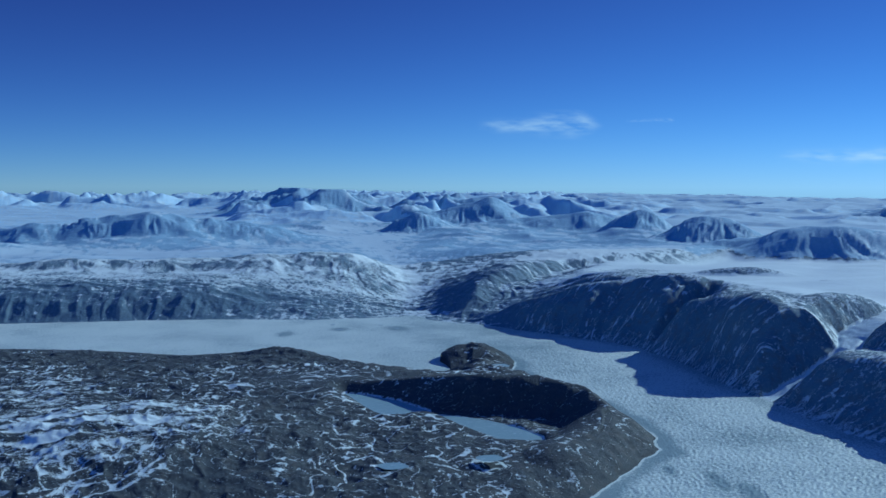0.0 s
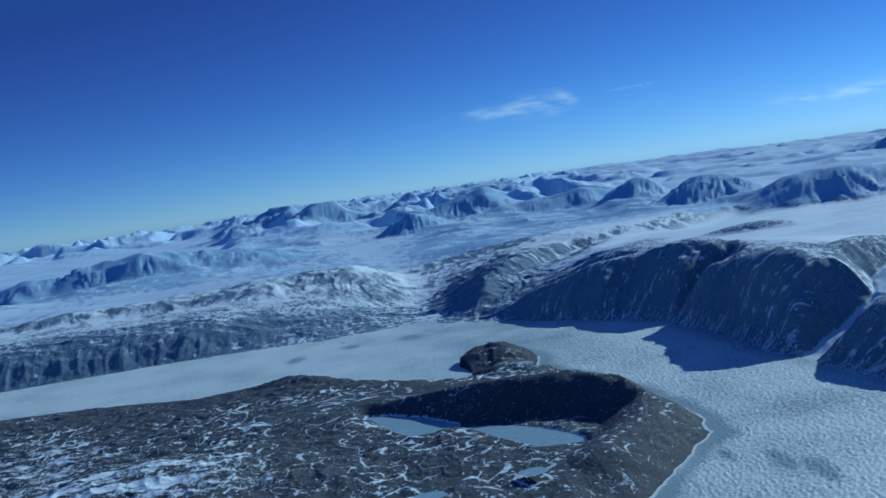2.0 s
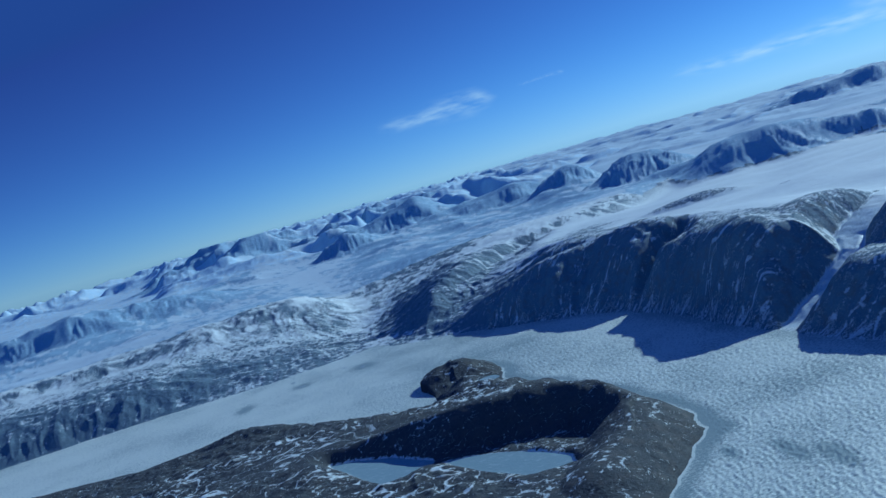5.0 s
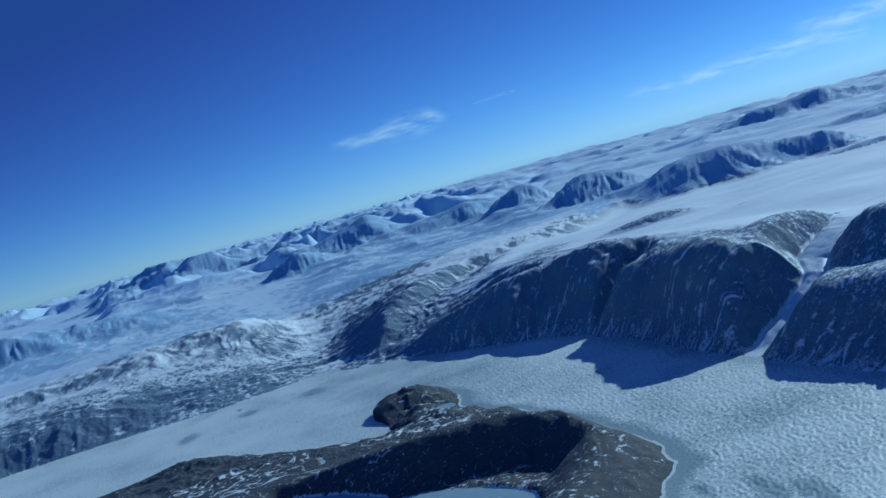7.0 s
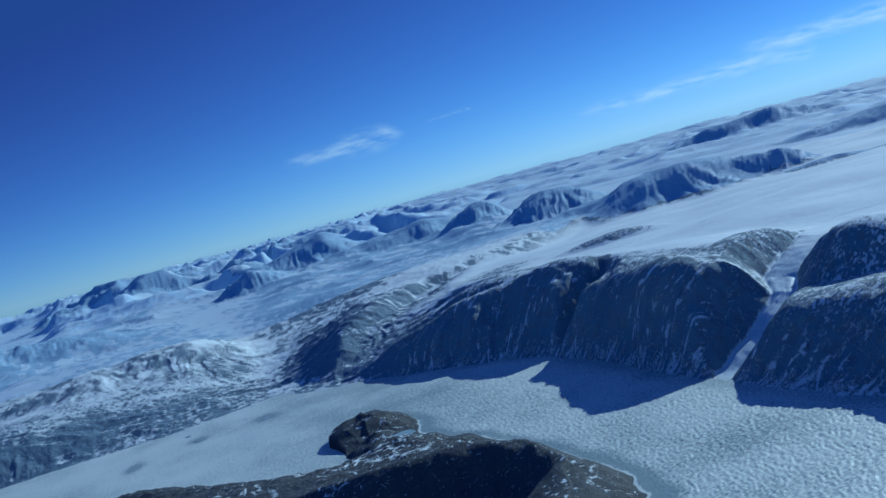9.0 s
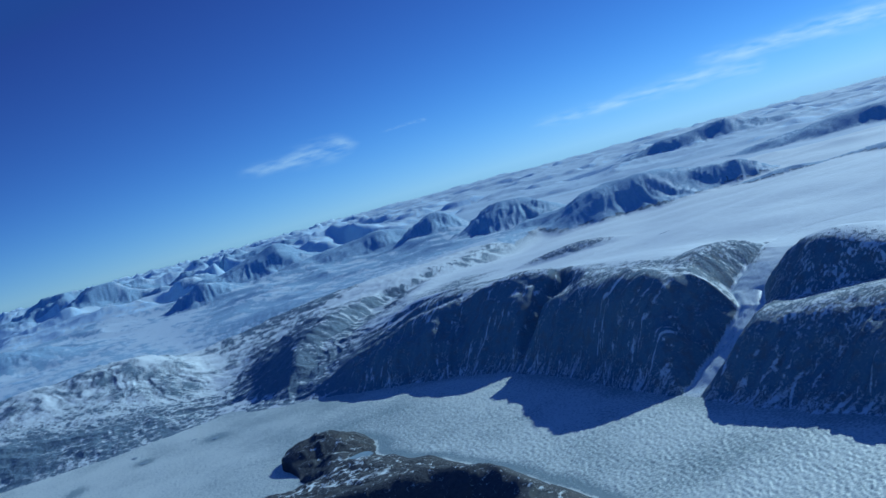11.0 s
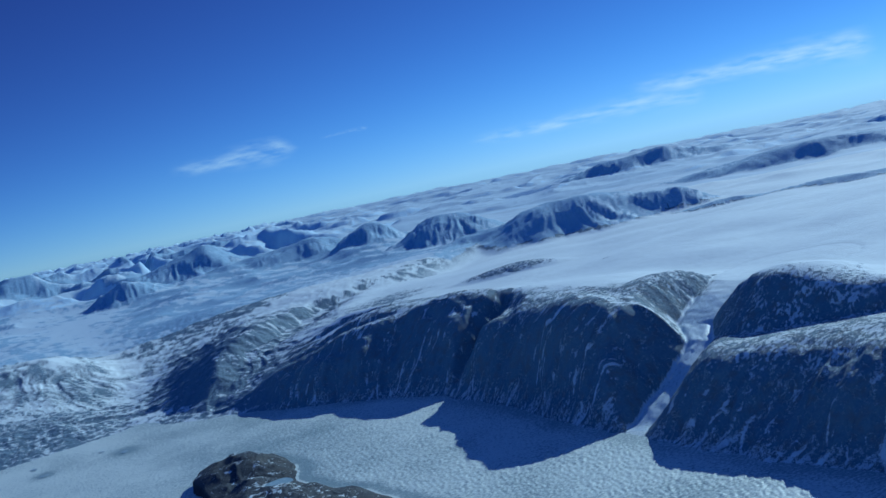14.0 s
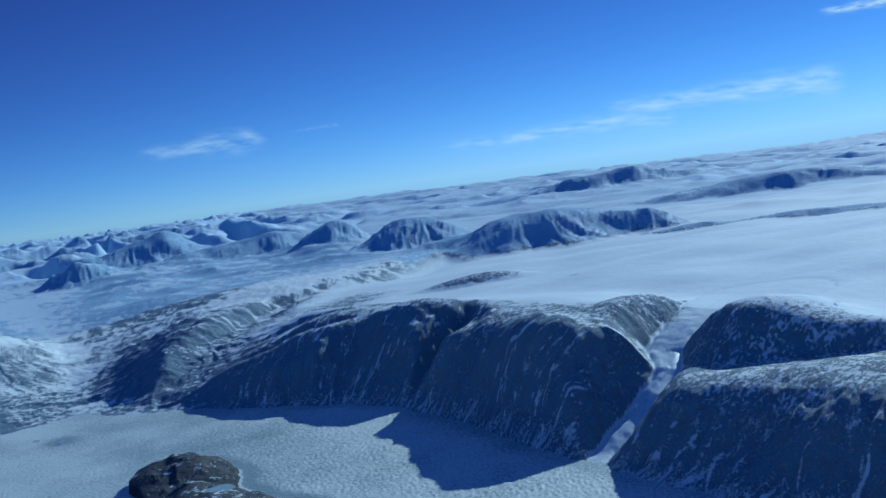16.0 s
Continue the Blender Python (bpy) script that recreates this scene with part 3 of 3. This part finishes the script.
def ice_relief(x, y, f):
    """Wind-packed ridges on the ice, rough before the cliffs and smooth in the wide bay."""
    shore = np.minimum(np.abs(f["sp"]), np.abs(f["sm"]))
    roughness = smooth(-30, 70, x - 0.25 * (y - 430)) * smooth(1.5, 9, shore)
    z = roughness * (0.42 * ridged(x, y * 1.1, 1.7, 2, 301) + 0.3 * perlin(x / 0.8, y / 0.9, 310))
    white = 0.50 + 0.10 * roughness + 0.10 * fbm(x, y, 40, 3, 320) + 0.12 * smooth(30, -60, x)
    white = np.where((np.abs(f["sp"]) < 0.9) & (x > 20), 1.3, white)
    white = white - 0.2 * np.exp(-((np.abs(f["sp"]) - 3.5) / 2.5) ** 2) * smooth(10, 40, x)
    for px, py, ra, rb, depth in MELT:
        d = np.hypot((x - px) / ra, (y - py) / rb)
        white = white - depth * np.exp(-d ** 2) * (0.7 + 0.8 * perlin(x / 2, y / 2, 330))
    return z * 0.9 + 0.02, white


GRID_R = np.concatenate([np.linspace(195, 700, 640, endpoint=False), np.geomspace(700, 4650, 330)])
GRID_A = np.linspace(-29, 51, 1200)
gx_, gy_ = polar(GRID_R, GRID_A)
F = lie(gx_, gy_)
SX, SY = slopes(gx_, gy_, F["h"])
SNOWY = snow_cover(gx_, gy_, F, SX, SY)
ice_z, ice_white = ice_relief(gx_, gy_, F)



def pieces(name, label, category, parts):
    """A thing of the land, as an Empty at its foot, with its parts cut from the one sheet."""
    rows = [(p, c, m, lb) for p, c, m, lb in parts if c.any()]
    cells = np.any([c for _, c, _, _ in rows], axis=0)
    foot = Vector((float(cx_[cells].mean()), float(cy_[cells].mean()), 0))
    top = tagged(new(name), label, category)
    top.location = foot
    for p, c, m, lb in rows:
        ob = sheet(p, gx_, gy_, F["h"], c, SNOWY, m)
        ob.parent = top
        ob.matrix_parent_inverse = Matrix.Translation(-foot)
        if lb:
            ob["label"] = lb
    return top


water = corners((F["sp"] < 2.0) & (F["sm"] < 2.0))
land_p = centre(F["sp"]) > -1.2
land_m = (centre(F["sm"]) > -1.2) & ~land_p
C = {key: centre(F[key]) for key in F}
cx_, cy_ = centre(gx_), centre(gy_)

tagged(sheet("water", gx_, gy_, ice_z, water, ice_white, m_ice), "frozen fjord covered in pale wind-packed sea ice", "frozen fjord", kind="structure")
knoll = land_p & (cy_ > 411) & (cx_ > -10)
tagged(sheet("rocky_knoll", gx_, gy_, F["h"], knoll, SNOWY, m_pen), "round dark rock knoll tied to the headland by a low neck", "knoll")
body = land_p & ~knoll
ridge_c = body & (along(cx_, cy_, HEAD_RIDGE)[0] < 15)
dome_c = body & ~ridge_c & (hill(cx_, cy_, -92, 268, 62, 48, 8, 1.0)[0] > 0.2)
rim_c = body & ~ridge_c & ~dome_c & (C["sp"] < 4)
pieces("headland", "dark bare rock headland with winding snow drifts and ponds", "headland",
       [("ridge", ridge_c, m_pen, "dark steep-sided rock ridge"), ("dome", dome_c, m_pen, "rounded hill dusted with snow"), ("shore", rim_c, m_pen, "bare rock shore"),
        ("rock_ground", body & ~ridge_c & ~dome_c & ~rim_c, m_pen, "")])
trough = land_m & (C["dg"] < C["wg"] + 0.4) & (C["ag"] > 6) & (C["ag"] < 84)
SNOWY = np.where(F["dg"] < F["wg"] + 0.8, np.where(F["ag"] < 84, 0.7, SNOWY), SNOWY)
pieces("glacier", "narrow pale glacier tongue winding down between dark cliffs", "glacier",
       [("tongue", trough & (C["ag"] < 52), m_glacier, ""), ("ice_fall", trough & (C["ag"] >= 52), m_glacier, "broken ice below the snowfield")])
rest = land_m & ~trough
beyond_g = (cx_ - 121) * 0.53 - (cy_ - 350) * 0.85
east = np.where(cx_ < 166, beyond_g > 0, cy_ < 395 + (cx_ - 166) * 0.45)
fell = rest & (C["massif"] > 0.5) & (C["sm"] < 62) & (cx_ < 330)
for cells, label in ((fell & ~east, "dark shaded cliff massif with white gullies and snowy brow"), (fell & east, "dark cliff with a boulder-strewn half snowy top beside the glacier")):
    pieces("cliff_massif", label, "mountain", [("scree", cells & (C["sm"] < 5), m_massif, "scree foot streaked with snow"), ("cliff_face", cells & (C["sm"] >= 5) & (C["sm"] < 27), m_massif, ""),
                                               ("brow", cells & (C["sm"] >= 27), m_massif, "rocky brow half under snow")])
rest &= ~fell
names = list(HILLS)
LABELS = {"peak": "pointed peak above a snow valley, tinted blue-grey for haze", "west_range": "snow-streaked far mountain range", "dark_hill": "long dark hill with a bare shaded flank",
          "dome_hill": "dome-shaped hill with a dark shaded side", "snow_hill": "low rounded snow-covered hill", "low_hill": "low hill with a bare strip of rock",
          "ridge_hill": "snow-streaked ridge above the river valley", "round_hill": "rounded mountain with bare gullied flanks", "small_hill": "small steep hill at the edge of the ice cap",
          "gully_hill": "steep hill cut by gullies beside a glacier", "dark_mountain": "broad dark mountain standing out of the ice cap", "side_hill": "dark spur half buried in the ice cap",
          "grey_hill": "grey hill with snow in its hollows", "outer_hill": "long dark hill beyond a snow plain", "mid_range": "jagged snow-streaked mountain range",
          "far_peak": "tall snow-streaked mountain beyond the valley", "east_hill": "dark mountain ridge rising from the ice cap, tinted blue for haze", "ice_spur": "low bare rock shoal in the ice cap",
          "north_range": "steep mountains with shaded flanks above the valley", "small_dome": "small snowy dome with a bare edge", "east_range": "mountain range behind the ice cap, tinted blue for haze", "east_spur": "bare rock spur at the rim of the ice cap"}
for n, key in enumerate(names):
    cells = rest & (C["which"] == n)
    kind_ = "mountain" if HILLS[key][5] > 15 else "hill"
    if cells.any():
        r = hill(cx_, cy_, *HILLS[key])[1]
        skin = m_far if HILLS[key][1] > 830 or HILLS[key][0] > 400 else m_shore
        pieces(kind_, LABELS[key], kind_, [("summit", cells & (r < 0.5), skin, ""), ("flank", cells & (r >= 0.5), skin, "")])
    rest &= ~cells
cap = rest & (C["massif"] > 0.5) & (C["far"] < 1150)
strip = cap & (hill(cx_, cy_, 192, 616, 36, 8, -8, 1.0)[0] + hill(cx_, cy_, 120, 640, 70, 30, 45, 1.0)[0] > 0.3)
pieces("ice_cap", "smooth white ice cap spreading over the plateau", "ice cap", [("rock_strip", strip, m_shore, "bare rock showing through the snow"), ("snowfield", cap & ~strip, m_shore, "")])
rest &= ~cap
shore = rest & (C["far"] < 830)
for cells, label in ((shore & (cx_ < -20), "snow-streaked gullied slope above the frozen fjord"), (shore & (cx_ >= -20), "snowy slope and side valley below a white plateau")):
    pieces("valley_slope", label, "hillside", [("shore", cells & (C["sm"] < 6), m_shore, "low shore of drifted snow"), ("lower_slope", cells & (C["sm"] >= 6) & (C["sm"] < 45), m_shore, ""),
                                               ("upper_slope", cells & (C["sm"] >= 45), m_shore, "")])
rest &= ~shore
midland = rest & (C["far"] < 1500)
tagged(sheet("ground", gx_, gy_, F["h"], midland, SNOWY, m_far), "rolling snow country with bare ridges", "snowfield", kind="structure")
tagged(sheet("backdrop", gx_, gy_, F["h"], rest & ~midland, SNOWY, m_back), "far mountain ranges on the horizon, tinted blue for haze", "mountains", kind="structure")

# The country goes on round and behind the flight.
for ring, turns in ((np.geomspace(195, 4650, 90), np.linspace(51, 331, 170)), (np.linspace(2, 195, 50), np.linspace(0, 360, 90))):
    ox, oy = polar(ring, turns)
    G = lie(ox, oy)
    tagged(sheet("ground", ox, oy, np.maximum(G["h"], 0.0), np.ones((ox.shape[0] - 1, ox.shape[1] - 1), bool), (0.3 + 0.5 * (G["h"] > 14) + 0.6 * (G["h"] < 0.05)) + 0.3 * fbm(ox, oy, 60, 3, 400), m_shore),
           "snowy country round the fjord", "ground", kind="structure")

# ---- ponds ----
def flat_pond(pts, level, name, label):
    bm = bmesh.new()
    ring = []
    for i in range(len(pts)):
        p0, p1, p2, p3 = (Vector(pts[(i + j) % len(pts)]) for j in (-1, 0, 1, 2))
        for t in (0, 0.25, 0.5, 0.75):
            q = 0.5 * (2 * p1 + (p2 - p0) * t + (2 * p0 - 5 * p1 + 4 * p2 - p3) * t * t + (3 * p1 - p0 - 3 * p2 + p3) * t ** 3)
            ring.append(q)
    mid = sum(ring, Vector((0, 0))) / len(ring)
    ring = [mid + (q - mid) * (1 + (1.2 if len(pts) > 5 else 0.2) / max((q - mid).length, 1)) for q in ring]
    bm.faces.new([bm.verts.new((q.x, q.y, level)) for q in ring])
    bmesh.ops.triangulate(bm, faces=bm.faces[:])
    me = bpy.data.meshes.new(name)
    bm.normal_update()
    bm.to_mesh(me)
    at = me.attributes.new("snow", "FLOAT", "POINT")
    at.data.foreach_set("value", [0.35] * len(me.vertices))
    me.materials.append(m_pond)
    return tagged(new(name, me), label, "pond", group="ponds on the headland")


for (pts, level), label in zip(PONDS, ("frozen grey-green pond in a rock hollow", "long frozen pond with a snowy rim", "small frozen pond among rocks", "small frozen pond among rocks", "tiny frozen pond on the neck")):
    flat_pond(pts, level, "pond", label)


# ---- dark melt patches on the ice ----
m_melt, n_, l_, b_ = mat_new("wet_ice", 0.35, 0.5)
l_.new(mixc(n_, l_, noise_node(n_, l_, 0.8, 5), (0.17, 0.25, 0.28), (0.42, 0.51, 0.54)), b_.inputs["Base Color"])


def melt_patch(cx, cy, ra, rb, turn, seed):
    """A low ragged hummock of wet, dark ice."""
    bm = bmesh.new()
    rnd = random.Random(seed)
    phase = [rnd.uniform(0, 6.28) for _ in range(4)]
    rings = []
    for q, z in ((1.0, 0.0), (0.8, 0.16), (0.5, 0.26), (0.2, 0.30)):
        ring = []
        for i in range(28):
            a = i / 28 * 2 * math.pi
            w = 1 + 0.22 * math.sin(2 * a + phase[0]) + 0.16 * math.sin(3 * a + phase[1]) + 0.12 * math.sin(5 * a + phase[2])
            ring.append(bm.verts.new((math.cos(a) * ra * q * w, math.sin(a) * rb * q * w, z * 0.35 + 0.16)))
        rings.append(ring)
    for r0, r1 in zip(rings, rings[1:]):
        for i in range(28):
            bm.faces.new((r0[i], r0[(i + 1) % 28], r1[(i + 1) % 28], r1[i]))
    bm.faces.new(rings[-1])
    for f in bm.faces:
        f.smooth = True
    me = bpy.data.meshes.new("melt_patch")
    bm.to_mesh(me)
    me.materials.append(m_melt)
    ob = tagged(new("melt_patch", me), "dark wet patch of melting ice on the fjord", "melt patch", group="melt patches on the fjord")
    ob.matrix_world = pose(cx, cy, 0.02, 0, 0, turn)
    return ob


for n, p in enumerate(((75.3, 249, 0.5, 0.5, -10), (81.6, 240, 0.9, 0.5, 5), (80.4, 236, 0.8, 0.6, 5), (64.3, 262, 0.4, 0.5, 0), (-58, 528, 1.6, 2.2, 0), (-64, 547, 1.6, 2.0, 0), (-26, 532, 1.6, 2.0, 0),
                       (-36, 545, 1.2, 1.6, 0))):
    melt_patch(*p, n)

# ---- high thin cloud ----
m_cloud = bpy.data.materials.new("thin_cloud")
m_cloud.use_nodes = True
cn, cl = m_cloud.node_tree.nodes, m_cloud.node_tree.links
for nd in list(cn):
    if nd.type == "BSDF_PRINCIPLED":
        cn.remove(nd)
veil = cn.new("ShaderNodeAttribute")
veil.attribute_name = "veil"
# the cloud's sunlit white is an even glow of its own
clear_, glow_, both_ = cn.new("ShaderNodeBsdfTransparent"), cn.new("ShaderNodeEmission"), cn.new("ShaderNodeMixShader")
glow_.inputs[0].default_value, glow_.inputs[1].default_value = (0.85, 0.93, 1.0, 1), 0.75
cl.new(veil.outputs["Fac"], both_.inputs[0])
cl.new(clear_.outputs[0], both_.inputs[1])
cl.new(glow_.outputs[0], both_.inputs[2])
cl.new(both_.outputs[0], cn["Material Output"].inputs[0])


def cirrus(mid, wide, high, tilt, seed, density, label, fork=0.0):
    """A drifting veil of ice cloud: a gently bowed sheet that thins out to nothing at its rim."""
    nu, nv = 110, 44
    u, v = np.meshgrid(np.linspace(-1, 1, nu), np.linspace(-1, 1, nv), indexing="xy")
    body = np.exp(-((v - 0.12 * np.sin(u * 3)) / (0.30 + 0.22 * smooth(-0.6, 0.9, u) * (1 + fork))) ** 2) * smooth(-1, -0.55, u) * smooth(1.0, 0.82 - 0.12 * fork, u + 0.25 * np.abs(v) * fork)
    wisps = 0.55 + 0.9 * fbm(u * wide / high * 0.35 + v * 0.5, v * 1.3 - u * 0.3, 0.5, 5, seed) + 0.35 * fbm(u * 3, v * 6, 1.0, 3, seed + 5)
    alpha = (density * body * wisps).clip(0, 1) * smooth(1, 0.8, np.abs(v))
    me = bpy.data.meshes.new("cirrus_cloud")
    idx = np.arange(nu * nv).reshape(nv, nu)
    quads = np.stack([idx[:-1, :-1], idx[:-1, 1:], idx[1:, 1:], idx[1:, :-1]], -1).reshape(-1, 4)
    co = np.stack([u * wide / 2, 40 * (u ** 2) + 12 * perlin(u * 4, v * 3, seed), v * high / 2], -1).reshape(-1, 3)
    me.from_pydata(co.tolist(), [], quads.tolist())
    me.attributes.new("veil", "FLOAT", "POINT").data.foreach_set("value", alpha.ravel().astype(np.float32))
    me.materials.append(m_cloud)
    ob = tagged(new("cirrus_cloud", me), label, "cloud", group="clouds in the sky")
    turn = -math.degrees(math.atan2(mid[0], mid[1]))
    ob.matrix_world = pose(*mid, 0, tilt, turn)
    ob.visible_shadow = False
    return ob


cirrus((430, 4260, 357), 590, 150, 1.0, 501, 0.38, "small thin white cloud with a forked end", 1.0)
cirrus((900, 4180, 372), 230, 30, 0.0, 502, 0.14, "faint short streak of thin cloud")
cirrus((2520, 3560, 272), 1050, 190, 3.0, 503, 0.75, "long thin streak of white cloud")
cirrus((3000, 3170, 535), 420, 90, 3.0, 504, 0.9, "bright feathery streak of high cloud")
cirrus((1900, 3900, 215), 1100, 150, 1.0, 505, 0.48, "faint veil of thin cloud over the ice cap")
